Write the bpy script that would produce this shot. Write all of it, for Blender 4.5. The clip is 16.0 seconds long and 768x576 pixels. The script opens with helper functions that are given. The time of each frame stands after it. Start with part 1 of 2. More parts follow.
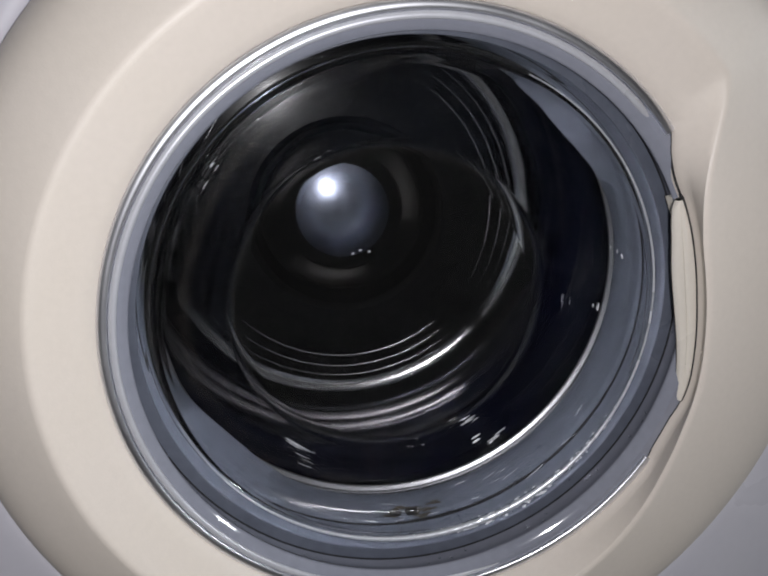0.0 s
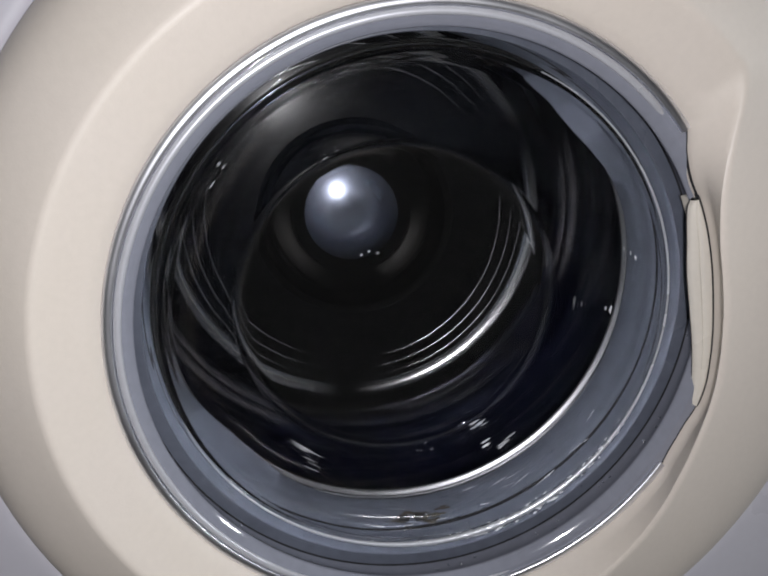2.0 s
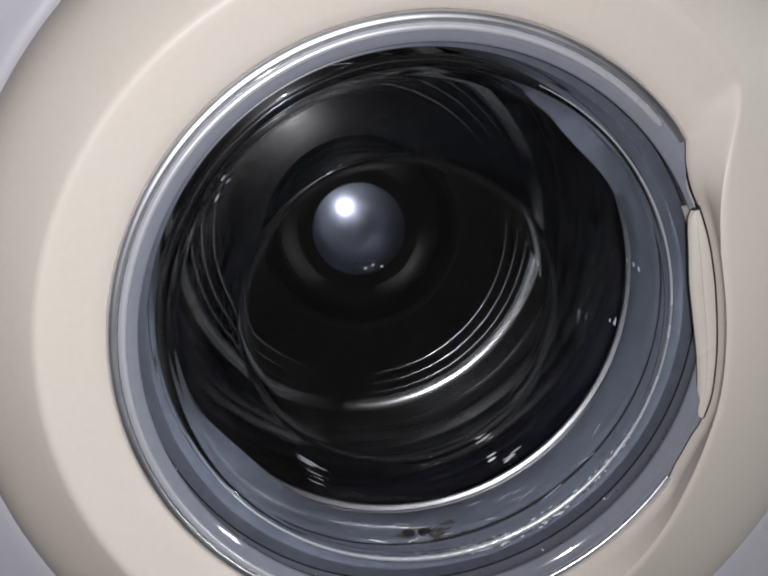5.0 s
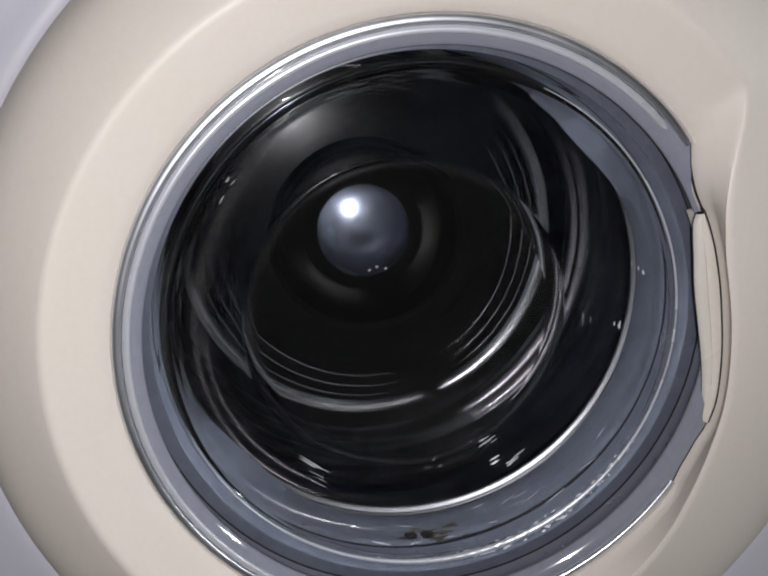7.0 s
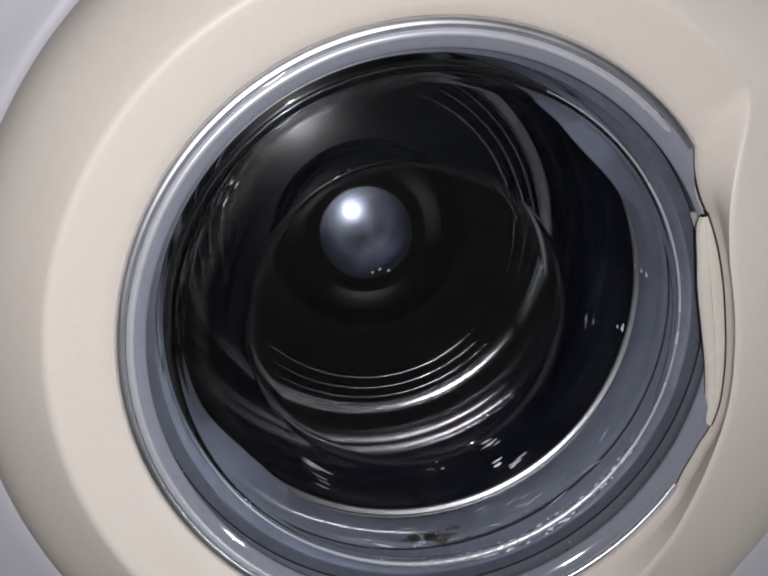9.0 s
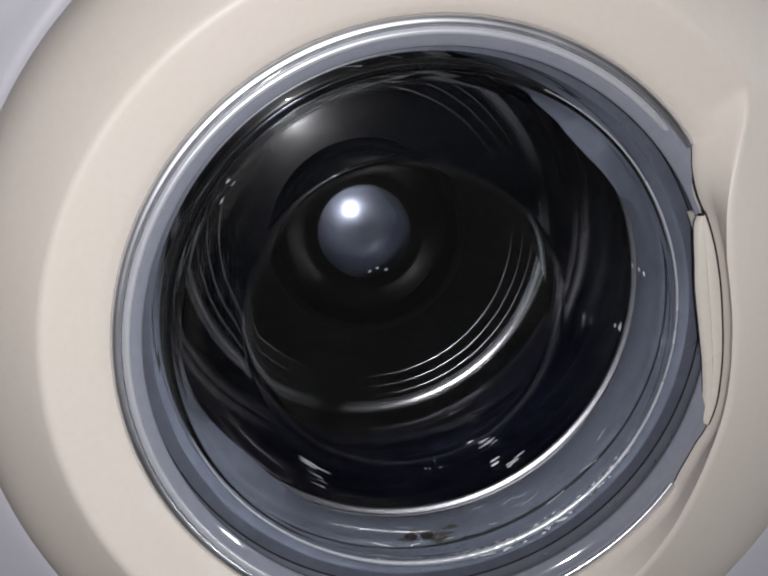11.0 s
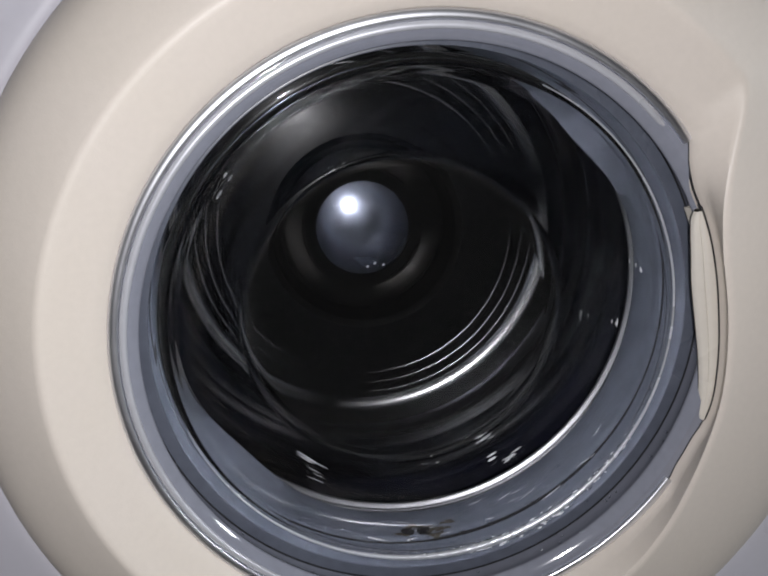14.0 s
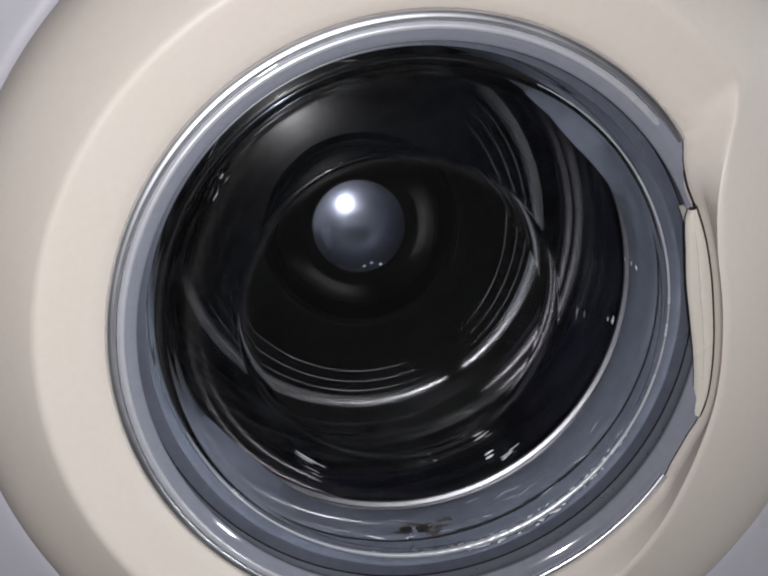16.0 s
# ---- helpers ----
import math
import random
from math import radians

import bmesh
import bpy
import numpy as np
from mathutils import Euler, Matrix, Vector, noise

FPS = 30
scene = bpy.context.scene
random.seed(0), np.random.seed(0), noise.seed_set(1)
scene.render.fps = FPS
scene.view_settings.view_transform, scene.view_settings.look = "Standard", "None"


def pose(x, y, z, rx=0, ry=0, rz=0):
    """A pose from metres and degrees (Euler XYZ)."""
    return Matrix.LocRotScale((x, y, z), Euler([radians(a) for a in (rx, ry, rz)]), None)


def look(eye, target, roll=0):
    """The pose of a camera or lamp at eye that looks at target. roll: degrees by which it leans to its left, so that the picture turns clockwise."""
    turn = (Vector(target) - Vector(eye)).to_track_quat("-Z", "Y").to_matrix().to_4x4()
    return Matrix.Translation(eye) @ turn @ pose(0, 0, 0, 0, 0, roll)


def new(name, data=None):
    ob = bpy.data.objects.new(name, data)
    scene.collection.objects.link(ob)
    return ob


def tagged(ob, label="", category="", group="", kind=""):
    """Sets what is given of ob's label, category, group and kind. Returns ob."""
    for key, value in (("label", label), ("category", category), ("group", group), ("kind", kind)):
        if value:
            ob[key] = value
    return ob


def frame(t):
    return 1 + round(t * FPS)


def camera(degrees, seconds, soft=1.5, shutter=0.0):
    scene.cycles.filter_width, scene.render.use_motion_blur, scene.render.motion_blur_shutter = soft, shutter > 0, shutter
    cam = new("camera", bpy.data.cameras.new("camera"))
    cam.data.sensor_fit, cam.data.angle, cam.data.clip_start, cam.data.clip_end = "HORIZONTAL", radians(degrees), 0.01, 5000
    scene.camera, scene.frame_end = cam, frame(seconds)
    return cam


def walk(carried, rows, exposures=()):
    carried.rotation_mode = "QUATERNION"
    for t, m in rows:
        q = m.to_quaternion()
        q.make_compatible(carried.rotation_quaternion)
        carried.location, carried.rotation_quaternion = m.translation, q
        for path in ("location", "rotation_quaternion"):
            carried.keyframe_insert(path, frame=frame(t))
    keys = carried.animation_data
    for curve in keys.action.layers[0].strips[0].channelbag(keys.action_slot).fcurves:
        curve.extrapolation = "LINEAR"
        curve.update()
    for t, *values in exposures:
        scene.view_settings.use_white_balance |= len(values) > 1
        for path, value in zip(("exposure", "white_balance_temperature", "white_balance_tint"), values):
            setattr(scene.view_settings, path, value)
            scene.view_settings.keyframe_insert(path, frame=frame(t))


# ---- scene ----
cam = camera(68.0, 16.0, soft=2.1, shutter=0.5)
PATH = [
    (0.0, pose(-0.0755, -0.2715, 0.5639, 73.28, -0.40, -10.14)),
    (0.5, pose(-0.0741, -0.2675, 0.5602, 73.36, -0.42, -9.79)),
    (1.0, pose(-0.0758, -0.2670, 0.5593, 73.69, -0.60, -9.76)),
    (1.5, pose(-0.0755, -0.2666, 0.5612, 73.68, -0.29, -9.30)),
    (2.0, pose(-0.0744, -0.2674, 0.5609, 73.68, -0.31, -9.21)),
    (2.5, pose(-0.0721, -0.2686, 0.5608, 73.88, 0.03, -8.79)),
    (3.0, pose(-0.0708, -0.2703, 0.5593, 74.75, 0.05, -8.57)),
    (3.5, pose(-0.0707, -0.2706, 0.5596, 74.96, 0.19, -8.43)),
    (4.0, pose(-0.0702, -0.2716, 0.5573, 75.22, 0.25, -8.37)),
    (6.5, pose(-0.0690, -0.2719, 0.5582, 75.70, 0.08, -7.68)),
    (7.0, pose(-0.0689, -0.2717, 0.5583, 75.68, 0.02, -7.59)),
    (7.5, pose(-0.0691, -0.2717, 0.5579, 75.75, -0.20, -7.44)),
    (8.0, pose(-0.0691, -0.2714, 0.5588, 75.79, -0.08, -7.41)),
    (8.5, pose(-0.0696, -0.2715, 0.5587, 75.86, -0.18, -7.54)),
    (9.0, pose(-0.0694, -0.2721, 0.5586, 75.88, 0.00, -7.34)),
    (11.5, pose(-0.0682, -0.2715, 0.5585, 75.74, -0.11, -7.53)),
    (12.0, pose(-0.0696, -0.2722, 0.5572, 76.16, -0.29, -7.82)),
    (12.5, pose(-0.0699, -0.2730, 0.5567, 76.24, -0.32, -7.75)),
    (13.0, pose(-0.0676, -0.2729, 0.5571, 76.06, -0.18, -7.44)),
    (13.5, pose(-0.0689, -0.2728, 0.5563, 75.82, -0.29, -7.61)),
    (14.0, pose(-0.0674, -0.2723, 0.5572, 75.48, -0.25, -7.51)),
    (14.5, pose(-0.0677, -0.2733, 0.5556, 75.62, -0.34, -7.46)),
    (15.0, pose(-0.0695, -0.2730, 0.5550, 75.70, -0.44, -7.70)),
    (15.5, pose(-0.0676, -0.2723, 0.5568, 75.51, -0.32, -7.52)),
    (16.0, pose(-0.0679, -0.2730, 0.5588, 75.23, 0.04, -7.96)),
]
walk(cam, PATH, [(0.0, 0.0), (16.0, 0.0)])

# ---- world and light ----
AXIS = 0.45          # height of the door's axis
world = bpy.data.worlds.new("room_dark")
scene.world = world
world.use_nodes = True
world.node_tree.nodes["Background"].inputs[0].default_value = (0.55, 0.58, 0.66, 1)
world.node_tree.nodes["Background"].inputs[1].default_value = 0.03


def area_lamp(name, m, size, power, colour):
    data = bpy.data.lights.new(name, "AREA")
    data.shape, data.size, data.energy, data.color = "SQUARE", size, power, colour
    ob = new(name, data)
    ob.matrix_world = m
    return ob


# unseen lamp on the right, added for the square reflection on the trim
ADDED_LAMP = (3.14, -1.05, 1.42)
# the torch beside the lens, which lights the door from the front
TORCH = (-0.060, -0.288, 0.556)
area_lamp("torch_light", look(TORCH, (0.0, 0.0, AXIS)), 0.010, 1.02, (1.0, 0.985, 1.02))
area_lamp("added_light", look((ADDED_LAMP[0] - 0.06, ADDED_LAMP[1], ADDED_LAMP[2]), (0, ADDED_LAMP[1], ADDED_LAMP[2] - 0.8)), 0.30, 31, (0.90, 0.95, 1.0))


# ---- materials ----
def material(name, colour, rough=0.5, metal=0.0, grain=0.0, scale=60.0, bump=0.0, bump_scale=400.0, coat=0.0,
             transmission=0.0, ior=1.45, emit=0.0, stain=None, stain_scale=14.0, rough_var=0.08):
    m = bpy.data.materials.new(name)
    m.use_nodes = True
    nt = m.node_tree
    p = nt.nodes["Principled BSDF"]
    p.inputs["Base Color"].default_value = (*colour, 1)
    p.inputs["Roughness"].default_value = rough
    p.inputs["Metallic"].default_value = metal
    p.inputs["IOR"].default_value = ior
    p.inputs["Coat Weight"].default_value = coat
    p.inputs["Coat Roughness"].default_value = 0.12
    p.inputs["Transmission Weight"].default_value = transmission
    if emit:
        p.inputs["Emission Color"].default_value = (*colour, 1)
        p.inputs["Emission Strength"].default_value = emit
    co = nt.nodes.new("ShaderNodeTexCoord")
    if grain or stain:
        n1 = nt.nodes.new("ShaderNodeTexNoise")
        n1.inputs["Scale"].default_value, n1.inputs["Detail"].default_value = scale, 6
        nt.links.new(co.outputs["Object"], n1.inputs["Vector"])
        n2 = nt.nodes.new("ShaderNodeTexNoise")
        n2.inputs["Scale"].default_value, n2.inputs["Detail"].default_value = stain_scale, 4
        nt.links.new(co.outputs["Object"], n2.inputs["Vector"])
        r1 = nt.nodes.new("ShaderNodeMapRange")
        r1.inputs["From Min"].default_value, r1.inputs["From Max"].default_value = 0.3, 0.7
        r1.inputs["To Min"].default_value, r1.inputs["To Max"].default_value = 1 - grain, 1 + grain
        nt.links.new(n1.outputs["Fac"], r1.inputs["Value"])
        mul = nt.nodes.new("ShaderNodeVectorMath")
        mul.operation = "SCALE"
        mix = nt.nodes.new("ShaderNodeMix")
        mix.data_type = "RGBA"
        ramp = nt.nodes.new("ShaderNodeMapRange")
        ramp.inputs["From Min"].default_value, ramp.inputs["From Max"].default_value = 0.45, 0.72
        nt.links.new(n2.outputs["Fac"], ramp.inputs["Value"])
        nt.links.new(ramp.outputs["Result"], mix.inputs["Factor"])
        mix.inputs["A"].default_value = (*colour, 1)
        mix.inputs["B"].default_value = (*(stain or colour), 1)
        nt.links.new(mix.outputs["Result"], mul.inputs["Vector"])
        nt.links.new(r1.outputs["Result"], mul.inputs["Scale"])
        nt.links.new(mul.outputs["Vector"], p.inputs["Base Color"])
        rr = nt.nodes.new("ShaderNodeMapRange")
        rr.inputs["From Min"].default_value, rr.inputs["From Max"].default_value = 0.3, 0.7
        rr.inputs["To Min"].default_value, rr.inputs["To Max"].default_value = max(0.02, rough - rough_var), rough + rough_var
        nt.links.new(n2.outputs["Fac"], rr.inputs["Value"])
        nt.links.new(rr.outputs["Result"], p.inputs["Roughness"])
    if bump:
        n3 = nt.nodes.new("ShaderNodeTexNoise")
        n3.inputs["Scale"].default_value, n3.inputs["Detail"].default_value = bump_scale, 3
        nt.links.new(co.outputs["Object"], n3.inputs["Vector"])
        b = nt.nodes.new("ShaderNodeBump")
        b.inputs["Strength"].default_value, b.inputs["Distance"].default_value = bump, 0.001
        nt.links.new(n3.outputs["Fac"], b.inputs["Height"])
        nt.links.new(b.outputs["Normal"], p.inputs["Normal"])
    return m


CREAM = material("cream_plastic", (0.652, 0.592, 0.528), 0.48, grain=0.015, scale=300, stain=(0.644, 0.584, 0.513), bump=0.05, bump_scale=900, ior=1.42)
LEVER = material("lever_plastic", (0.66, 0.62, 0.55), 0.30, grain=0.015, scale=300, stain=(0.62, 0.58, 0.52), coat=0.2)
WHITE = material("white_enamel", (0.62, 0.61, 0.66), 0.32, grain=0.01, scale=200, stain=(0.60, 0.59, 0.65), coat=0.3)
CHROME = material("chrome_plate", (0.72, 0.73, 0.77), 0.33, 1.0, grain=0.05, scale=120, stain=(0.72, 0.73, 0.76), rough_var=0.05)
GREY = material("grey_plastic", (0.220, 0.230, 0.272), 0.06, grain=0.04, scale=180, stain=(0.205, 0.215, 0.258), rough_var=0.02)
SEAT = material("dark_seat_rubber", (0.100, 0.110, 0.138), 0.30, grain=0.10, scale=120, stain=(0.083, 0.092, 0.118))
RUBBER = material("grey_rubber", (0.150, 0.166, 0.210), 0.40, grain=0.12, scale=90, stain=(0.120, 0.135, 0.174), bump=0.45, bump_scale=70, coat=0.03)
SEAM = material("dark_seam", (0.012, 0.012, 0.014), 0.6)
GLASS = material("door_glass", (0.95, 0.96, 0.97), 0.012, transmission=1.0, ior=1.50)
# white for real suds, and for glints painted on the wet glass
SUDS_GLINT = material("suds_and_glint_white", (0.86, 0.88, 0.92), 0.25, coat=0.6)
WATER = material("water", (0.97, 0.98, 1.0), 0.10, transmission=1.0, ior=1.33)
BEZEL = material("glossy_grey_bezel", (0.56, 0.57, 0.61), 0.33, 0.40, grain=0.04, scale=150, stain=(0.52, 0.53, 0.57))
SILVER = material("satin_silver", (0.66, 0.68, 0.72), 0.28, 0.45, grain=0.04, scale=150, stain=(0.62, 0.64, 0.68))
BEAD = material("polished_bead_steel", (0.70, 0.70, 0.71), 0.20, 1.0, grain=0.15, scale=200, stain=(0.70, 0.70, 0.72))
RIB = material("worn_rib_steel", (0.62, 0.62, 0.63), 0.15, 1.0, grain=0.35, scale=160, stain=(0.20, 0.20, 0.21), bump=0.2, bump_scale=90)
WORN = material("worn_step_steel", (0.30, 0.285, 0.305), 0.22, 1.0, grain=0.4, scale=60, stain=(0.09, 0.085, 0.095), stain_scale=40)
STEEL = material("drum_steel", (0.50, 0.50, 0.54), 0.24, 1.0, grain=0.15, scale=70, stain=(0.15, 0.15, 0.16))
# plate and dish: the dark inside the drum is put into these colours
PLATE = material("shaded_plate_black", (0.0018, 0.0018, 0.0022), 0.20, ior=1.25, grain=0.18, scale=45, stain=(0.0026, 0.0026, 0.0032), stain_scale=22, bump=0.12, bump_scale=40)
BACK = material("shaded_dish_black", (0.0020, 0.0020, 0.0021), 0.40, ior=1.06, grain=0.15, scale=60, stain=(0.002, 0.002, 0.002))
LIP = material("brushed_lip_steel", (0.31, 0.31, 0.325), 0.32, 1.0, grain=0.2, scale=60, stain=(0.25, 0.25, 0.27))
HUB = material("satin_hub", (0.29, 0.315, 0.39), 0.20, 1.0, grain=0.22, scale=26, stain=(0.21, 0.23, 0.295), stain_scale=30, bump=0.15, bump_scale=60)
# steel of pads and paddles, darkened in its colour to stand in shade
PAD = material("shaded_steel", (0.032, 0.030, 0.029), 0.58, 1.0, grain=0.15, scale=60, stain=(0.035, 0.033, 0.032))
CLOTH = material("wet_navy_cloth", (0.0028, 0.0034, 0.0110), 0.36, ior=1.2, grain=0.25, scale=120, stain=(0.0018, 0.0018, 0.0022), bump=0.5, bump_scale=300)
GRIME = material("brown_grime", (0.045, 0.038, 0.028), 0.6, grain=0.3, scale=200, stain=(0.09, 0.08, 0.06))
PAINT = material("wall_paint", (0.70, 0.70, 0.70), 0.6, grain=0.03, scale=30, stain=(0.66, 0.66, 0.66), bump=0.1, bump_scale=120)
FLOOR = material("floor_stone", (0.20, 0.19, 0.18), 0.45, grain=0.1, scale=40, stain=(0.16, 0.15, 0.145))
# unseen wall behind the camera, near black to keep reflections in the glass dark
DARKWALL = material("dark_unseen_wall", (0.035, 0.035, 0.038), 0.7, grain=0.1, scale=20)
LAMPGLOW = material("lamp_diffuser", (1.0, 0.97, 0.93), 0.5, emit=4.0)
LAMPCASE = material("lamp_case", (0.75, 0.75, 0.75), 0.4)


# ---- mesh helpers ----
def mesh_object(name, verts, faces, mat, parent=None, label="", smooth=35.0):
    me = bpy.data.meshes.new(name)
    me.from_pydata(verts, [], faces)
    me.validate()
    bm = bmesh.new()
    bm.from_mesh(me)
    bmesh.ops.recalc_face_normals(bm, faces=bm.faces)
    bm.to_mesh(me)
    bm.free()
    if smooth:
        me.polygons.foreach_set("use_smooth", [True] * len(me.polygons))
        me.set_sharp_from_angle(angle=radians(smooth))
    me.materials.append(mat)
    ob = new(name, me)
    if parent:
        ob.parent = parent
    if label:
        tagged(ob, label)
    return ob


def lathe(profile, a0=0.0, a1=360.0, steps=240, closed=False, cap=False):
    """Turn a profile round the y axis. profile: rows of (r, y), or a function of the angle in degrees that gives them.
    The angle runs from +x (0) to +z (90). closed: the profile is a loop (a solid ring)."""
    full = abs(a1 - a0) >= 359.9
    n = steps if full else steps + 1
    verts, faces = [], []
    for i in range(n):
        a = a0 + (a1 - a0) * i / steps
        rows = profile(a) if callable(profile) else profile
        c, s = math.cos(radians(a)), math.sin(radians(a))
        verts += [(r * c, y, r * s) for r, y in rows]
    k = len(rows)
    for i in range(steps):
        j = (i + 1) % n
        for q in range(k if closed else k - 1):
            w = (q + 1) % k
            faces.append((i * k + q, j * k + q, j * k + w, i * k + w))
    if cap and not full:
        faces.append(tuple(range(k)))
        faces.append(tuple((n - 1) * k + q for q in range(k)))
    return verts, faces


def part(name, geo, mat, parent, label="", smooth=35.0, at=None):
    """A mesh under a thing, on the door's axis, or under a part, in that part's space."""
    ob = mesh_object(name, *geo, mat, parent, label, smooth)
    ob.location = at if at is not None else (0, 0, 0) if parent.parent else (0, 0, AXIS)
    return ob


def bm_geo(bm):
    bm.verts.index_update()
    geo = [tuple(v.co) for v in bm.verts], [tuple(v.index for v in f.verts) for f in bm.faces]
    bm.free()
    return geo


def box(x0, y0, z0, x1, y1, z1, bevel=0.0):
    bm = bmesh.new()
    bmesh.ops.create_cube(bm, size=1)
    for v in bm.verts:
        v.co = Vector(((x0 + x1) / 2 + v.co.x * (x1 - x0), (y0 + y1) / 2 + v.co.y * (y1 - y0), (z0 + z1) / 2 + v.co.z * (z1 - z0)))
    if bevel:
        bmesh.ops.bevel(bm, geom=bm.edges[:], offset=bevel, segments=3, affect="EDGES")
    return bm_geo(bm)


def arc(cx, cy, r, a0, a1, n=8):
    """Points of a circle in the (r, y) plane of a profile."""
    return [(cx + r * math.cos(radians(a0 + (a1 - a0) * i / n)), cy + r * math.sin(radians(a0 + (a1 - a0) * i / n))) for i in range(n + 1)]


def between(a, table):
    """A smooth value at the angle a (degrees) out of rows of (angle, value)."""
    xs, ys = [p[0] for p in table], [p[1] for p in table]
    i = max(0, min(len(xs) - 2, int(np.searchsorted(xs, a)) - 1))
    k = max(0.0, min(1.0, (a - xs[i]) / (xs[i + 1] - xs[i])))
    def slope(q):
        return 0 if q in (0, len(xs) - 1) else (ys[q + 1] - ys[q - 1]) / (xs[q + 1] - xs[q - 1])
    h = xs[i + 1] - xs[i]
    return ((2 * k**3 - 3 * k**2 + 1) * ys[i] + (k**3 - 2 * k**2 + k) * h * slope(i)
            + (3 * k**2 - 2 * k**3) * ys[i + 1] + (k**3 - k**2) * h * slope(i + 1))


# ---- the room, unseen and added round the machine ----
def room():
    x0, x1, y0, y1, h = -1.3, 3.2, -2.4, 0.72, 2.36
    for name, b, mat in (("floor", (x0, y0, -0.1, x1, y1, 0), FLOOR), ("ceiling", (x0, y0, h, x1, y1, h + 0.1), PAINT),
                         ("wall_north", (x0, y1, 0, x1, y1 + 0.1, h), PAINT), ("wall_south", (x0, y0 - 0.1, 0, x1, y0, h), DARKWALL),
                         ("wall_west", (x0 - 0.1, y0 - 0.1, 0, x0, y1 + 0.1, h), PAINT), ("wall_east", (x1, y0 - 0.1, 0, x1 + 0.1, y1 + 0.1, h), PAINT)):
        ob = mesh_object(name, *box(*b), mat, smooth=0)
        tagged(ob, "plain %s of a small laundry room" % name.split("_")[0], name.split("_")[0], kind="structure")


def lamp(name, m, size, label):
    root = tagged(new(name), label, "lamp")
    root.matrix_world = m
    s = size / 2
    part("case", box(-s - 0.02, -s - 0.02, 0.012, s + 0.02, s + 0.02, 0.05, 0.006), LAMPCASE, root, at=(0, 0, 0))
    part("diffuser", box(-s, -s, 0.0, s, s, 0.0115, 0.004), LAMPGLOW, root, "glowing square diffuser", at=(0, 0, 0))


room()
lamp("added_lamp", look(ADDED_LAMP, (0, ADDED_LAMP[1], ADDED_LAMP[2])), 0.36, "unseen square white lamp, added for the square reflection on the trim")

# ---- the washing machine ----
machine = tagged(new("washing_machine"), "front-loading washing machine with a cream round door, spinning", "washing machine")


def door_radius(a):
    """Outer radius of the door about the porthole's axis: the door is a circle set a little to one side of it."""
    c, s = math.cos(radians(a)), math.sin(radians(a))
    k = c * DOOR_X + s * DOOR_Z
    return k + math.sqrt(k * k - DOOR_X ** 2 - DOOR_Z ** 2 + DOOR_R ** 2)


DOOR_X, DOOR_Z, DOOR_R = 0.0046, -0.0005, 0.2367


def cabinet():
    """White sheet case: the front has a round hole for the door."""
    verts, faces = [], []
    n = 240
    for i in range(n):
        a = 2 * math.pi * (i + 0.5) / n
        c, s = math.cos(a), math.sin(a)
        ro = door_radius(math.degrees(a))
        rim = [(ro - 0.024, 0.030), (ro + 0.0004, 0.027), (ro + 0.0006, 0.012), (ro + 0.0014, 0.0085), (ro + 0.0034, 0.0062), (ro + 0.0070, 0.0052), (ro + 0.0120, 0.0046)]
        verts += [(r * c, y, AXIS + r * s) for r, y in rim]
        k = min(0.298 / max(abs(c), 1e-6), (0.40 if s > 0 else 0.4475) / max(abs(s), 1e-6))
        verts += [(k * c, 0.002, AXIS + k * s), (k * c * 1.004, 0.006, AXIS + k * s * 1.004), (k * c * 1.005, 0.58, AXIS + k * s * 1.005)]
    k = len(rim) + 3
    for i in range(n):
        j = (i + 1) % n
        faces += [(i * k + q, j * k + q, j * k + q + 1, i * k + q + 1) for q in range(k - 1)]
    faces.append(tuple(i * k + k - 1 for i in range(n)))
    return part("cabinet", (verts, faces), WHITE, machine, "off-white enamelled case", at=(0, 0, 0))


CREASE = [(-180, 0.1874), (-125, 0.1874), (-95, 0.186), (-75, 0.180), (-62, 0.1745), (-49, 0.1692), (-38.7, 0.1637), (-30.8, 0.1589), (-20.8, 0.1545), (-12.1, 0.1522), (3.7, 0.1478),
          (19.3, 0.147), (27, 0.151), (32.5, 0.1576), (38, 0.169), (42.5, 0.182), (45.3, 0.1880), (48, 0.1882), (62, 0.1880), (180, 0.1874)]
EDGE = [(-180, 0.165), (-35, 0.165), (-32, 0.1640), (-28.6, 0.1621), (-25.6, 0.1617), (-21.5, 0.1617), (-18.5, 0.1630), (-13, 0.1628), (-6.6, 0.1599), (0.8, 0.1568), (7.1, 0.1549),
        (15.5, 0.1541), (21.8, 0.1542), (28, 0.1543), (33, 0.1545), (37.7, 0.158), (40.4, 0.1623), (42.5, 0.165), (180, 0.165)]
LEVER_INNER = [(-17.2, 0.1575), (-16.4, 0.1558), (-12.4, 0.1526), (-5.8, 0.1471), (3.4, 0.1411), (12.9, 0.1387), (21.7, 0.1416), (26.8, 0.1452), (28.2, 0.1480), (29.0, 0.1520)]


def signed(a):
    return (a + 180) % 360 - 180


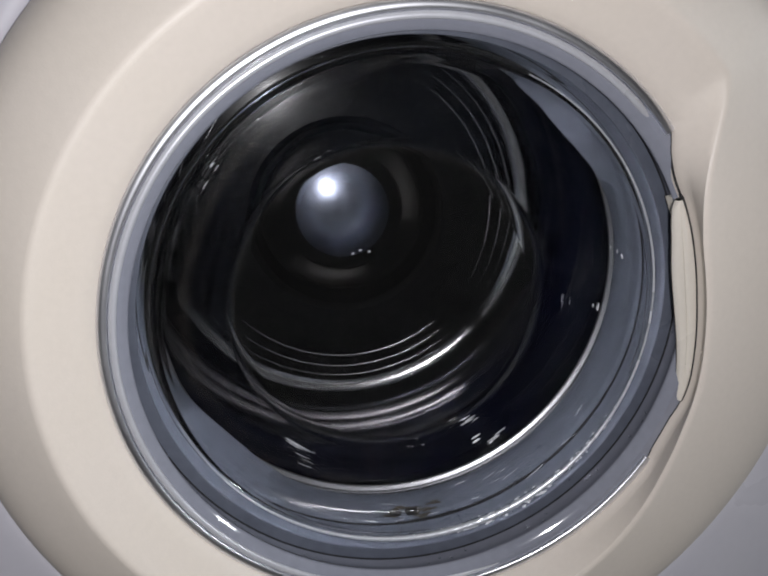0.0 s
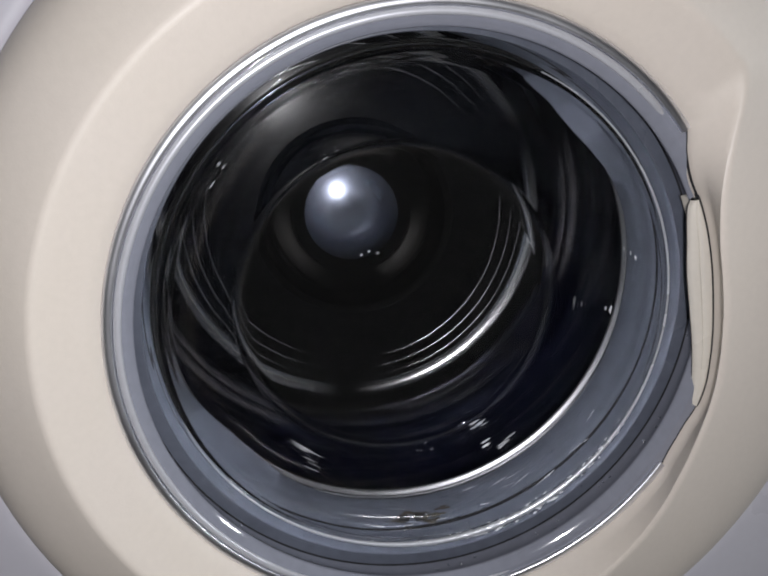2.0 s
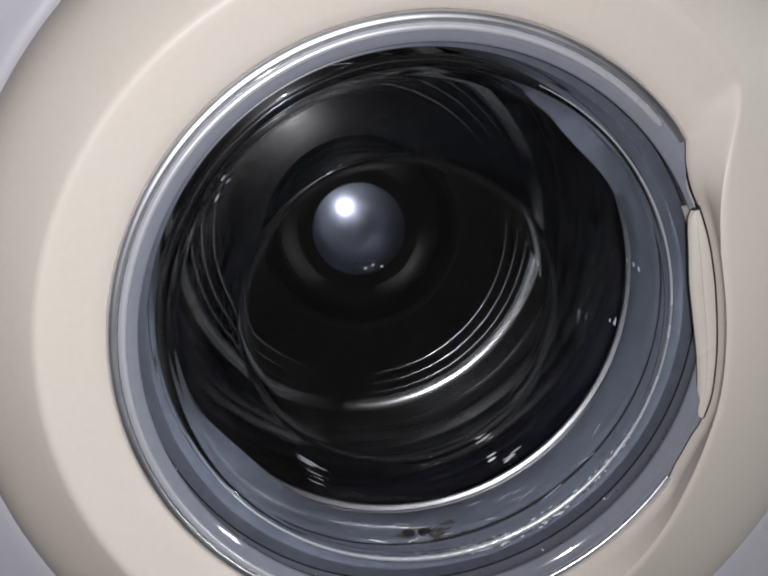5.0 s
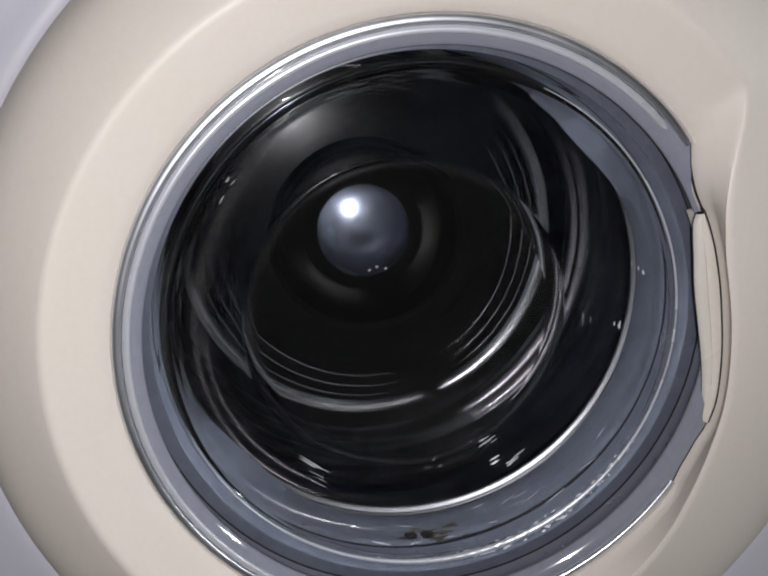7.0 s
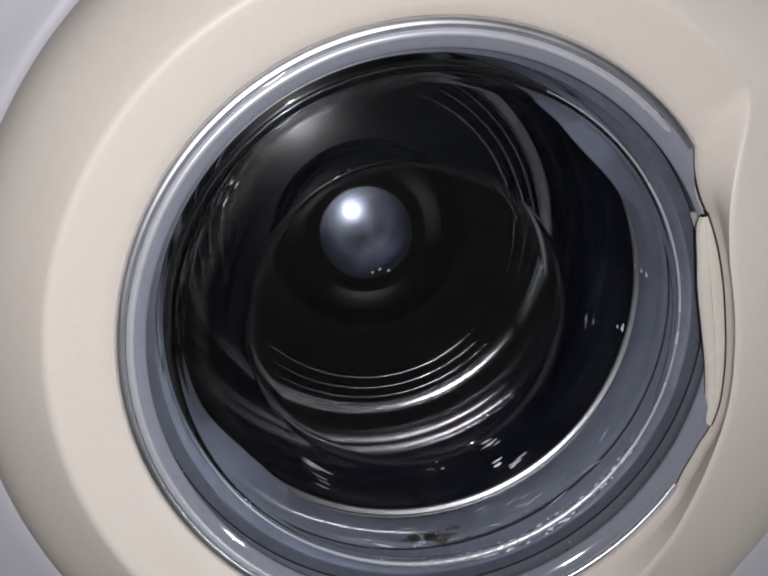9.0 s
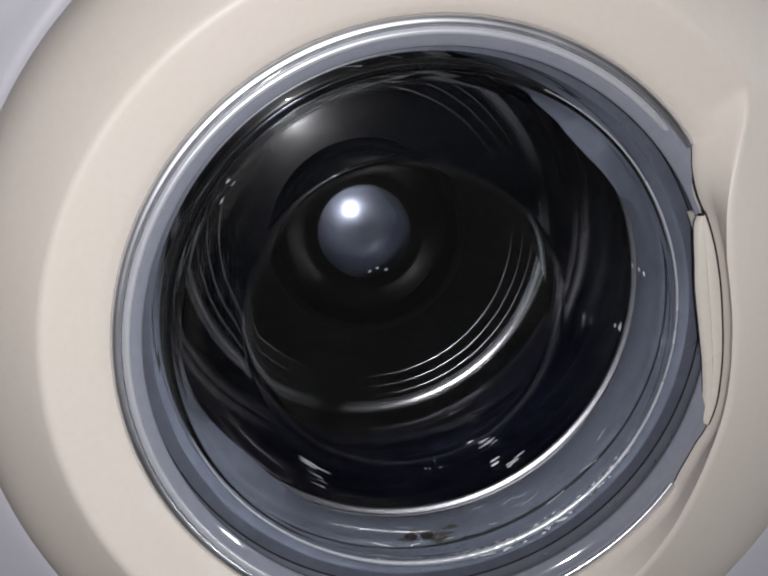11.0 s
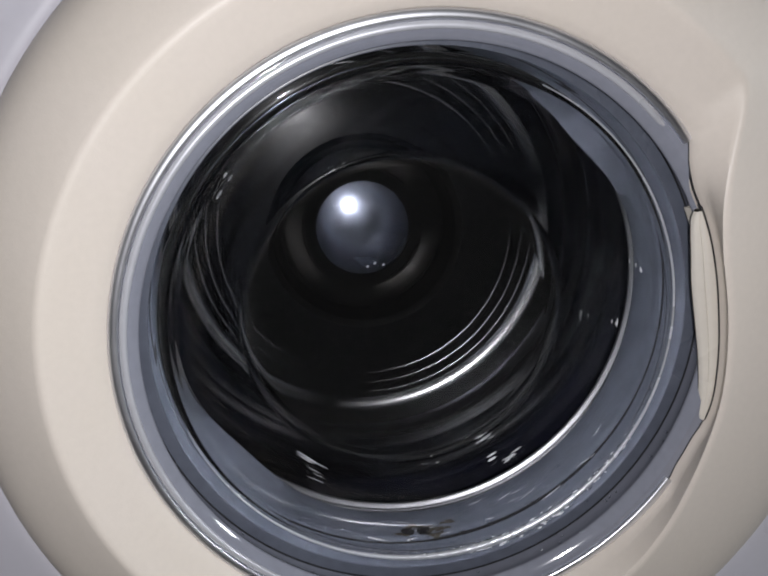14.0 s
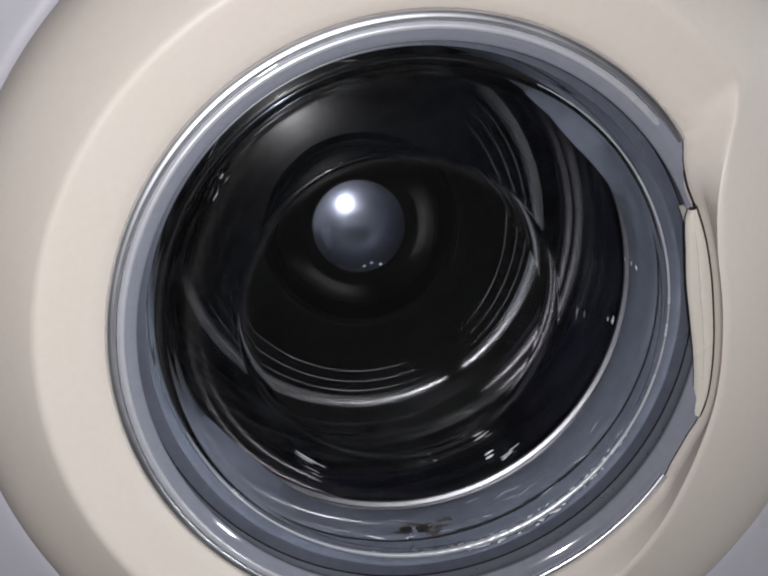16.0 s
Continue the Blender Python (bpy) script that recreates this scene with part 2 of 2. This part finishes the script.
def door_profile(a):
    a = signed(a)
    rc, re = between(a, CREASE), between(a, EDGE)
    ro = door_radius(a)
    rows = [(ro - 0.0022, 0.024), (ro, 0.009), (ro - 0.0001, 0.004)]
    for i in range(14):
        s = 1 - (i / 14) ** 1.5
        rows.append((rc + 0.004 + (ro - 0.0003 - rc - 0.004) * s, -0.0204 + 0.0105 * s + 0.0115 * s ** 6))
    rows += [(rc + 0.0024, -0.02085), (rc + 0.0008, -0.0211), (rc - 0.0008, -0.02075), (rc - 0.002, -0.0200)]
    for i in range(1, 7):
        s = i / 7
        rows.append((rc - 0.002 + (re + 0.0015 - rc + 0.002) * s, -0.0200 + 0.0160 * s))
    rows += [(re + 0.0004, -0.0025), (re, -0.0005), (re - 0.0002, 0.008)]
    return rows


GLASS_WALL = 0.0040


def sag(y):
    """How far the bowl hangs below the axis at the depth y: its floor lies low."""
    return 0.017 * min(1.25, max(0.0, (y - 0.036) / 0.078))


def wall_radius(y):
    """Radius of the outer face of the glass bowl at the depth y."""
    q = min(1.0, max(0.0, (y - 0.036) / 0.078))
    return 0.1484 - 0.0170 * q - 0.0115 * q * q


def door():
    shell = part("door", lathe(door_profile, steps=480), CREAM, machine, "round cream plastic door with a moulded grip")
    # chrome bezel, broken by the grip
    ring = [(0.1654, 0.006), (0.1653, 0.0004)] + [(r, -0.0004 + (y + 0.0010) * 0.55) for r, y in arc(0.1628, -0.0010, 0.0024, -12, -168, 12)] + [(0.1604, 0.0006), (0.1604, 0.006)]
    part("chrome_ring", lathe(ring, 41.5, 328.5, 300, closed=True, cap=True), CHROME, shell, "polished chrome ring")
    def bead(a):
        k = min(1.0, max(0.05, (signed(329 - a)) / 60 if a > 180 else (a - 40.2) / 9))
        y0, c = 0.0040 * (1 - k), 0.1584 + 0.0006 * (1 - k)
        top = [(c + (r - 0.1584) * k, 0.0008 + y0 + (y - 0.0008) * k * 0.8) for r, y in arc(0.1584, 0.0008, 0.0019, -4, -176, 12)]
        return [(c + 0.0018 * k, 0.009), (c + 0.0018 * k, 0.0010 + y0)] + top + [(c - 0.0018 * k, 0.0012 + y0), (c - 0.0018 * k, 0.009)]
    part("silver_bead", lathe(bead, 40.2, 328.5, 300, closed=True, cap=True), BEZEL, shell, "satin silver bead inside the chrome")
    trim = [(0.1660, 0.006), (0.1640, 0.0010), (0.1572, 0.0010), (0.1566, 0.0013), (0.1532, 0.0056), (0.1527, 0.0063), (0.1526, 0.0071), (0.1530, 0.0080), (0.1556, 0.0115), (0.1586, 0.0170), (0.1604, 0.0220), (0.1613, 0.0254)]
    part("inner_trim", lathe(trim + [(0.168, 0.0256), (0.168, 0.010)], closed=True), GREY, shell, "smooth blue-grey plastic trim")
    part("seam", lathe([(0.1615, 0.0250), (0.1609, 0.0251), (0.1608, 0.0266), (0.1615, 0.0266)], closed=True), SEAM, shell, "dark joint line")
    seat = [(0.1606, 0.0258), (0.1545, 0.0256), (0.1536, 0.0258), (0.1534, 0.0264), (0.1538, 0.0268), (0.1606, 0.0270)]
    part("glass_seat", lathe(seat, closed=True), SEAT, shell, "dark blue-grey ring that holds the glass")
    # the bowl: a shell of glass, open to the front
    face = [(0.1590, 0.0312), (0.1540, 0.0312), (0.1512, 0.0312)] + arc(0.1512, 0.0340, 0.0028, -90, -165, 6)[1:]
    for k in range(1, 15):                         # tapering wall
        y = 0.036 + 0.078 * k / 14
        face.append((wall_radius(y), y))
    rr, a0 = 0.0155, 24.0
    cx, cy = face[-1][0] - rr * math.cos(radians(a0)), face[-1][1] - rr * math.sin(radians(a0))
    for k in range(1, 19):                         # tight round shoulder
        q = radians(a0 + (84 - a0) * k / 18)
        face.append((cx + rr * math.cos(q), cy + rr * math.sin(q)))
    r0, y0 = face[-1]
    for k in range(1, 17):                         # shallow dished floor, in line with the shoulder
        q = k / 16
        face.append((max(0.0003, r0 * (1 - q)), y0 + r0 * math.tan(radians(6)) / 2 * (1 - (1 - q) ** 2)))
    back = []
    for k, (r, y) in enumerate(face):
        (ra, ya), (rb, yb) = face[max(0, k - 1)], face[min(len(face) - 1, k + 1)]
        n = math.hypot(rb - ra, yb - ya)
        back.append((max(0.0003, r - GLASS_WALL * (yb - ya) / n), y + GLASS_WALL * (rb - ra) / n))
    back[-1] = (0.0003, face[-1][1] - GLASS_WALL)
    verts, faces = lathe(face + back[::-1], steps=220, closed=True)
    verts = [(x, y, z - sag(y)) for x, y, z in verts]
    bowl = part("glass_bowl", (verts, faces), GLASS, shell, "clear deep glass bowl, wet with spray", smooth=70)
    bowl.visible_shadow = False
    # the pull lever in the grip

    def lever_in(a):
        """Inner edge of the lever, which stands over the trim."""
        return min(between(a, LEVER_INNER) + 0.0030, between(a, EDGE) - 0.0030), 0.0040

    def lever_profile(a):
        ro, (ri, yi) = between(a, EDGE) - 0.0011, lever_in(a)
        rows = [(ro, 0.014), (ro, -0.0006), (ro - 0.0004, -0.0010)]
        for k, lift in ((0.2, 0.0014), (0.36, 0.0019), (0.42, 0.0018), (0.5, 0.0012), (0.58, 0.0020), (0.72, 0.0022), (0.88, 0.0021), (0.96, 0.0016)):
            rows.append((ro + (ri - ro) * k, yi * k - lift - 0.0006))
        return rows + [(ri, yi - 0.0006), (ri + 0.0014, yi + 0.0006), (ri + 0.006, 0.010)]

    def gap_width(a):
        return 0.0011 if -17.2 < a < 29.0 else 0.0004

    def gap_front(a):
        return -0.0006 if -17.2 < a < 29.0 else 0.0004

    def gap_profile(a):
        ri, yi = lever_in(a)
        return [(ri + 0.0010, yi + 0.0006), (ri + 0.0001, yi - 0.0004), (ri - 0.0002, yi - 0.0002), (ri + 0.0004, yi + 0.0008)]

    part("lever", lathe(lever_profile, -17.2, 28.4, 120, closed=True, cap=True), LEVER, shell, "cream pull lever in the grip")
    part("lever_seam", lathe(gap_profile, -17.2, 28.4, 120, closed=True, cap=True), SEAM, shell, "dark joint line beside the lever")
    part("lever_gap", lathe(lambda a: [(between(a, EDGE) + 0.0002, 0.004), (between(a, EDGE) + 0.0002, gap_front(a)), (between(a, EDGE) - gap_width(a), gap_front(a) + 0.0002), (between(a, EDGE) - gap_width(a), 0.0010)], -33, 42, 160, closed=True, cap=True), SEAM, shell, "dark gap beside the lever")

    # silver bead in place of the highlight along the wet glass edge
    def edge_profile(a):
        k = math.exp(-(signed(a + 72) / 34) ** 2)
        k2 = min(1.0, max(0.05, min(a + 160, 68 - a) / 40))
        return arc(0.1464 + 0.0005 * k, 0.0268, (0.0007 + 0.0013 * k + 0.0002 * k * math.sin(a * 1.9)) * (0.35 + 0.65 * k2), 0, 360, 12)[:-1]
    part("edge_glint", lathe(edge_profile, -160, 68, 220, closed=True, cap=True), SILVER, shell, "bright wet edge of the glass")
    return shell


def mouth(a):
    """Radius of the seal's lip: nearly round, fuller at two opposite corners."""
    a = signed(a)
    r = 0.1685
    for c, depth, w in ((47, 0.0112, 17), (-139, 0.0085, 18), (-5, 0.0032, 40)):
        r -= depth * math.exp(-((signed(a - c)) / w) ** 2)
    return r


def seal_radius(y):
    """Radius of the seal's inner face at the depth y."""
    return float(np.interp(y, [0.034, 0.040, 0.055, 0.059, 0.075, 0.093], [0.1580, 0.1585, 0.1599, 0.1603, 0.1630, 0.1650]))


def gasket():
    def prof(a):
        m = mouth(a)
        return [(0.1640, 0.0322), (0.1590, 0.0322), (0.1580, 0.0340), (0.1585, 0.0400), (0.1599, 0.0550), (0.1612, 0.0562), (0.1603, 0.0585), (0.1615, 0.0660), (0.1630, 0.0750),
                (m - 0.0035, 0.0930), (m - 0.0012, 0.0975), (m, 0.0990), (m + 0.002, 0.1000), (m + 0.006, 0.0995), (0.19, 0.099), (0.20, 0.06), (0.19, 0.0322)]
    g = part("door_seal", lathe(prof, closed=True), RUBBER, machine, "wet grey rubber door seal")
    part("seal_groove", lathe([(0.1616, 0.0556), (0.1600, 0.0558), (0.1597, 0.0566), (0.1601, 0.0574), (0.1616, 0.0576)], closed=True), SEAM, g, "black groove in the seal")
    for x, w in ((-0.0050, 0.0048), (0.0072, 0.0052)):
        r = seal_radius(0.066)
        part("drain_hole", box(x - w, 0.0615, -r - 0.003, x + w, 0.0705, -r + 0.0012, 0.0012), SEAM, g, "dark drain hole low in the seal")
    grime = [(rng_a, rng_y) for rng_a, rng_y in ((-85, 0.060), (-87, 0.071), (-83, 0.066), (-90, 0.0735), (-81, 0.073), (-93, 0.064), (-86.5, 0.066))]
    verts, faces = [], []
    for k, (a, y) in enumerate(grime):
        n0, n = len(verts), 14
        for j in range(n):
            q = 2 * math.pi * j / n
            rr = 0.0038 + 0.0012 * math.sin(3 * q + k) + 0.0008 * math.sin(7 * q + 2 * k)
            yy = y + 0.7 * rr * math.sin(q)
            ra = seal_radius(yy) - 0.00035 - 0.00005 * k
            aa = radians(a) + rr * 1.5 * math.cos(q) / ra
            verts.append((ra * math.cos(aa), yy, ra * math.sin(aa)))
        faces.append(tuple(range(n0, n0 + n)))
    part("grime", (verts, faces), GRIME, g, "brown grime round the drain holes")
    return g


def drum():
    shell_rows = [(0.1720, 0.1120), (0.1714, 0.1095), (0.1714, 0.1066), (0.1724, 0.1056), (0.176, 0.1060), (0.200, 0.122), (0.240, 0.142), (0.254, 0.150)]
    for i in range(3):
        y = 0.270 + i * 0.031
        shell_rows += [(0.254, y), (0.2505, y + 0.006), (0.254, y + 0.012)]
    shell_rows[8:8] = [(0.254, 0.176), (0.2522, 0.180), (0.254, 0.184), (0.254, 0.206), (0.2522, 0.210), (0.254, 0.214)]
    shell_rows += [(0.254, 0.392), (0.250, 0.400)]
    d = part("drum", lathe(shell_rows, steps=180), STEEL, machine, "spinning ribbed steel drum")
    part("drum_lip", lathe([(0.1670, 0.1094), (0.1671, 0.1086), (0.1676, 0.1080), (0.1692, 0.1068), (0.1702, 0.1062), (0.1712, 0.1064), (0.1712, 0.1096)], closed=True), LIP, d, "bright steel lip of the drum mouth")
    ring = [(0.252, 0.399), (0.231, 0.4030)]
    ring += [(0.196, 0.4040), (0.165, 0.4057), (0.120, 0.4081)]
    # drum's back, coloured near black for the shade it lies in
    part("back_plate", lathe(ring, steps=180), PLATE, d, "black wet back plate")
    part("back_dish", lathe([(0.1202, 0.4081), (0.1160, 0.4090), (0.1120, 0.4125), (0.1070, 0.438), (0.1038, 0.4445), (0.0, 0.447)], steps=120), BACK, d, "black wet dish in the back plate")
    for k in range(3):
        for r, w, y in ((0.2065, 0.0011, 0.4034), (0.194, 0.0012, 0.4041), (0.180, 0.0013, 0.4049)):
            part("raised_ring", lathe(arc(r, y, w, 0, -180, 8), 120 * k - 37, 120 * k + 37, 60, closed=True, cap=True), BEAD, d, "bright steel bead pressed in the plate")
        # tilted faces, which catch the torch low on the far side alone
        rib = [(0.2138, 0.4046), (0.2141, 0.4036)] + [(0.2358 - 0.0327 * math.sin(radians(q)), 0.4282 - 0.0327 * math.cos(radians(q))) for q in range(40, 15, -3)] + [(0.2276, 0.3972), (0.2278, 0.4030)]
        part("raised_rib", lathe(rib, 120 * k - 44, 120 * k + 44, 66, closed=True, cap=True), RIB, d, "broad bright steel rib round the plate's edge")
        if k < 2:
            for y, w, a0, a1 in ((0.3740, 0.0110, 42, 42), (0.3520, 0.0095, 38, 44)):
                step = [(0.2545 - w, y + 0.0030), (0.2545 - w, y), (0.2552 - w, y - 0.0010), (0.2538, y - 0.0010 - 0.66 * (w - 0.0014)), (0.2545, y - 0.0010 - 0.66 * (w - 0.0014)), (0.2548, y + 0.0030)]
                part("wall_step", lathe(step, 120 * k - a0, 120 * k + a1, 60, closed=True, cap=True), WORN, d, "dull pressed ridge round the drum wall")
    hub = [(0.059, 0.448)] + [(0.282 * math.sin(radians(12 - q)), 0.441 + 0.282 * (math.cos(radians(12)) - math.cos(radians(12 - q)))) for q in range(13)]
    part("hub_cap", lathe(hub, steps=120), HUB, d, "domed satin metal hub cap")
    for k in range(3):
        a = 120 * k
        # both near black: shade inside the drum is painted into their steel
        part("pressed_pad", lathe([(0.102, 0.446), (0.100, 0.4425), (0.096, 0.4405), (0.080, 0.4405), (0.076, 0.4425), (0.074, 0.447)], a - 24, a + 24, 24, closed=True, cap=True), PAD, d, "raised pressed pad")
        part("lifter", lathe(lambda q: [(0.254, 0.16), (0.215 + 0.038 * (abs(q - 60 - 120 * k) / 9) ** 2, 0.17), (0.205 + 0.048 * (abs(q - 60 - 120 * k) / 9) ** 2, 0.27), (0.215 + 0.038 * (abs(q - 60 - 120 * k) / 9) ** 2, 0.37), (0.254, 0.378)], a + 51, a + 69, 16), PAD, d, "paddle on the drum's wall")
    return d


def garment(i):
    """A wet garment flattened against the drum's wall."""
    a0, span = (-58, 30, 165)[i], (82, 120, 112)[i]
    rng = random.Random(i)
    ph = [rng.uniform(0, 6.28) for _ in range(6)]
    nu, nv = 60, 22
    verts, faces = [], []
    for side in (0, 1):
        for u in range(nu + 1):
            for v in range(nv + 1):
                ku, kv = u / nu, v / nv
                a = radians(a0 + span * ku)
                fall = min(1, 6 * min(ku, 1 - ku)) ** 0.5 * min(1, 6 * min(kv, 1 - kv)) ** 0.5
                y = 0.145 + (0.145, 0.235, 0.10)[i] * kv + 0.010 * math.sin(3 * a + ph[0]) * kv
                lump = 0.018 + 0.010 * math.sin(9 * a + ph[1] + 18 * kv) + 0.006 * math.sin(21 * a + ph[2] - 25 * kv) + 0.004 * math.sin(47 * kv + ph[3] + 5 * a)
                r = 0.2505 - (0.002 if side == 0 else 0.002 + max(0.004, lump) * fall)
                verts.append((r * math.cos(a), y, r * math.sin(a)))
    m = (nu + 1) * (nv + 1)
    for u in range(nu):
        for v in range(nv):
            q = u * (nv + 1) + v
            faces += [(q, q + 1, q + nv + 2, q + nv + 1), (m + q, m + q + nv + 1, m + q + nv + 2, m + q + 1)]
    for u in range(nu):
        for v in (0, nv):
            q = u * (nv + 1) + v
            faces.append((q, q + nv + 1, m + q + nv + 1, m + q))
    for v in range(nv):
        for u in (0, nu):
            q = u * (nv + 1) + v
            faces.append((q, q + 1, m + q + 1, m + q))
    ob = mesh_object("wet_garment", verts, faces, CLOTH, smooth=70)
    ob.location = (0, 0, AXIS)
    return tagged(ob, "wet black garment pressed against the drum wall", "garment", "laundry in the drum")


def bowl_radius(y):
    """Radius of the inner face of the glass at the depth y."""
    return wall_radius(y) - GLASS_WALL * 1.05


def blobs(name, beads, mat, label, category, hang=None):
    """Small rounded beads and runs: rows of (angle, depth, length, width, lean, radius)."""
    verts, faces = [], []
    for a, y, ln, w, lean, r in beads:
        nu, nv, n0 = 8, 8, len(verts)
        for i in range(nv + 1):
            p = math.pi * i / nv
            da, dy = math.cos(p) * ln / 2 * math.cos(radians(lean)), math.cos(p) * ln / 2 * math.sin(radians(lean))
            aa = radians(a) + da / r
            out, tan = Vector((math.cos(aa), 0, math.sin(aa))), Vector((-math.sin(aa), 0, math.cos(aa)))
            side = Vector((0, 1, 0)) * math.cos(radians(lean)) - tan * math.sin(radians(lean))
            at = out * r + Vector((0, y + dy, -hang(y + dy) if hang and r < wall_radius(y) + 0.0005 else 0))
            for j in range(nu):
                q = 2 * math.pi * j / nu
                verts.append(tuple(at + side * (math.sin(p) * math.cos(q) * w) + out * (math.sin(p) * math.sin(q) * w * 0.6)))
        for i in range(nv):
            for j in range(nu):
                k = (j + 1) % nu
                faces.append((n0 + i * nu + j, n0 + i * nu + k, n0 + (i + 1) * nu + k, n0 + (i + 1) * nu + j))
    ob = mesh_object(name, verts, faces, mat, smooth=80)
    ob.location = (0, 0, AXIS)
    ob.visible_shadow = False
    return tagged(ob, label, category, kind="stuff")


def water():
    rng = random.Random(7)
    # glints round the inside of the glass, painted as fine white runs
    runs = []
    for a, y, n, ln, w in ((-124.3, 0.098, 4, 0.024, 0.00042), (-120, 0.084, 3, 0.014, 0.0004), (-56.8, 0.1110, 6, 0.011, 0.00042), (-61.5, 0.0955, 2, 0.009, 0.0012), (-54.6, 0.086, 5, 0.012, 0.00048),
                           (-80.2, 0.1120, 4, 0.003, 0.0005), (15.5, 0.054, 4, 0.007, 0.0006), (0.9, 0.0685, 3, 0.007, 0.0006), (-0.7, 0.0935, 3, 0.012, 0.00026), (142, 0.046, 3, 0.006, 0.0003),
                           (113.5, 0.1130, 2, 0.005, 0.0004)):
        for _ in range(n):
            yy = y + rng.uniform(-0.0045, 0.0045)
            runs.append((a + rng.uniform(-3, 3), yy, ln * rng.uniform(0.4, 1.0), w * rng.uniform(0.4, 1.0), rng.uniform(-6, 6), bowl_radius(yy) - 0.0002))
    runs += [(117.4, 0.1234, 0.0022, 0.0009, 10, 0.0466), (110.6, 0.1234, 0.0022, 0.0009, 10, 0.0429), (124.4, 0.1234, 0.0022, 0.0009, 10, 0.0474)]      # glints painted as white drops on the floor of the glass
    for _ in range(16):                            # long streaks drying on the seal
        y = rng.uniform(0.052, 0.088)
        runs.append((rng.uniform(-100, -30), y, rng.uniform(0.006, 0.018), rng.uniform(0.00012, 0.00026), rng.uniform(-22, 14), seal_radius(y) - 0.0003))
    blobs("glints_and_runs", runs, SUDS_GLINT, "thin white runs: painted glints on the glass, soapy streaks on the seal", "water", sag)
    # beads on the wet seal, thickest low down
    beads = []
    for _ in range(150):
        a, y = rng.gauss(-70, 30), rng.uniform(0.036, 0.090)
        size = rng.uniform(0.0006, 0.0017)
        beads.append((a, y, size * rng.choice((2, 2, 2.5, 4, 7)), size, rng.uniform(-30, 30), seal_radius(y) - 0.0004))
    for _ in range(22):
        y = rng.uniform(0.009, 0.023)
        beads.append((rng.gauss(-60, 45), y, 0.0018, 0.0009, 0, 0.1528 + 0.45 * (y - 0.007) - 0.0002))
    blobs("water_drops", beads, WATER, "clear water drops on the grey seal", "water")
    # a line of suds along the low edge of the glass
    foam, clear = [], []
    for k in range(300):
        a = rng.gauss(-62, 17)
        size = rng.uniform(0.0002, 0.0006)
        row = (a, 0.0262 + rng.uniform(-0.0010, 0.0034), size * rng.choice((2, 3, 5, 8)), size, rng.uniform(-12, 12), 0.1456 + rng.uniform(-0.0006, 0.0005))
        (foam if k % 5 == 0 else clear).append(row)
    for _ in range(170):
        a = rng.gauss(-62, 15)
        size = rng.uniform(0.0003, 0.0008)
        spread = 0.0045 * math.exp(-((a + 62) / 24) ** 2)
        row = (a, 0.0268, size * rng.choice((1.5, 2, 4, 7)), size, rng.uniform(-4, 4), 0.1474 + rng.uniform(0, spread))
        (foam if rng.random() < 0.45 else clear).append(row)
    blobs("wet_edge", clear, WATER, "clear water clinging along the edge of the glass", "water")
    blobs("suds", foam, SUDS_GLINT, "white suds along the edge of the glass", "suds")


cabinet()
door()
gasket()
water()
DRUM = drum()
LAUNDRY = [garment(i) for i in range(3)]


# ---- what moves ----
SPIN = 1757.0        # degrees a second, seen from the front against the clock
DRIFT = [(0.0, -21), (0.5, -2), (1.0, -18), (1.5, -10), (2.0, 12), (2.5, 10), (3.0, -2), (3.5, 3), (4.0, 4), (6.5, 32), (7.0, 12), (7.5, 23), (8.0, 26), (8.5, 27),
         (9.0, 14), (11.5, 33), (12.0, 43), (12.5, 44), (13.0, 27), (13.5, 36), (14.0, 38), (14.5, 42), (15.0, 32), (15.5, 40), (16.0, 49)]


def turn(t):
    return -79 + SPIN * t + float(np.interp(t, [k[0] for k in DRIFT], [k[1] for k in DRIFT]))


def motions():
    rows = [(i / 30, pose(0, 0, AXIS, 0, -turn(i / 30), 0)) for i in range(481)]
    walk(DRUM, rows)
    for ob in LAUNDRY:
        walk(ob, rows)


motions()
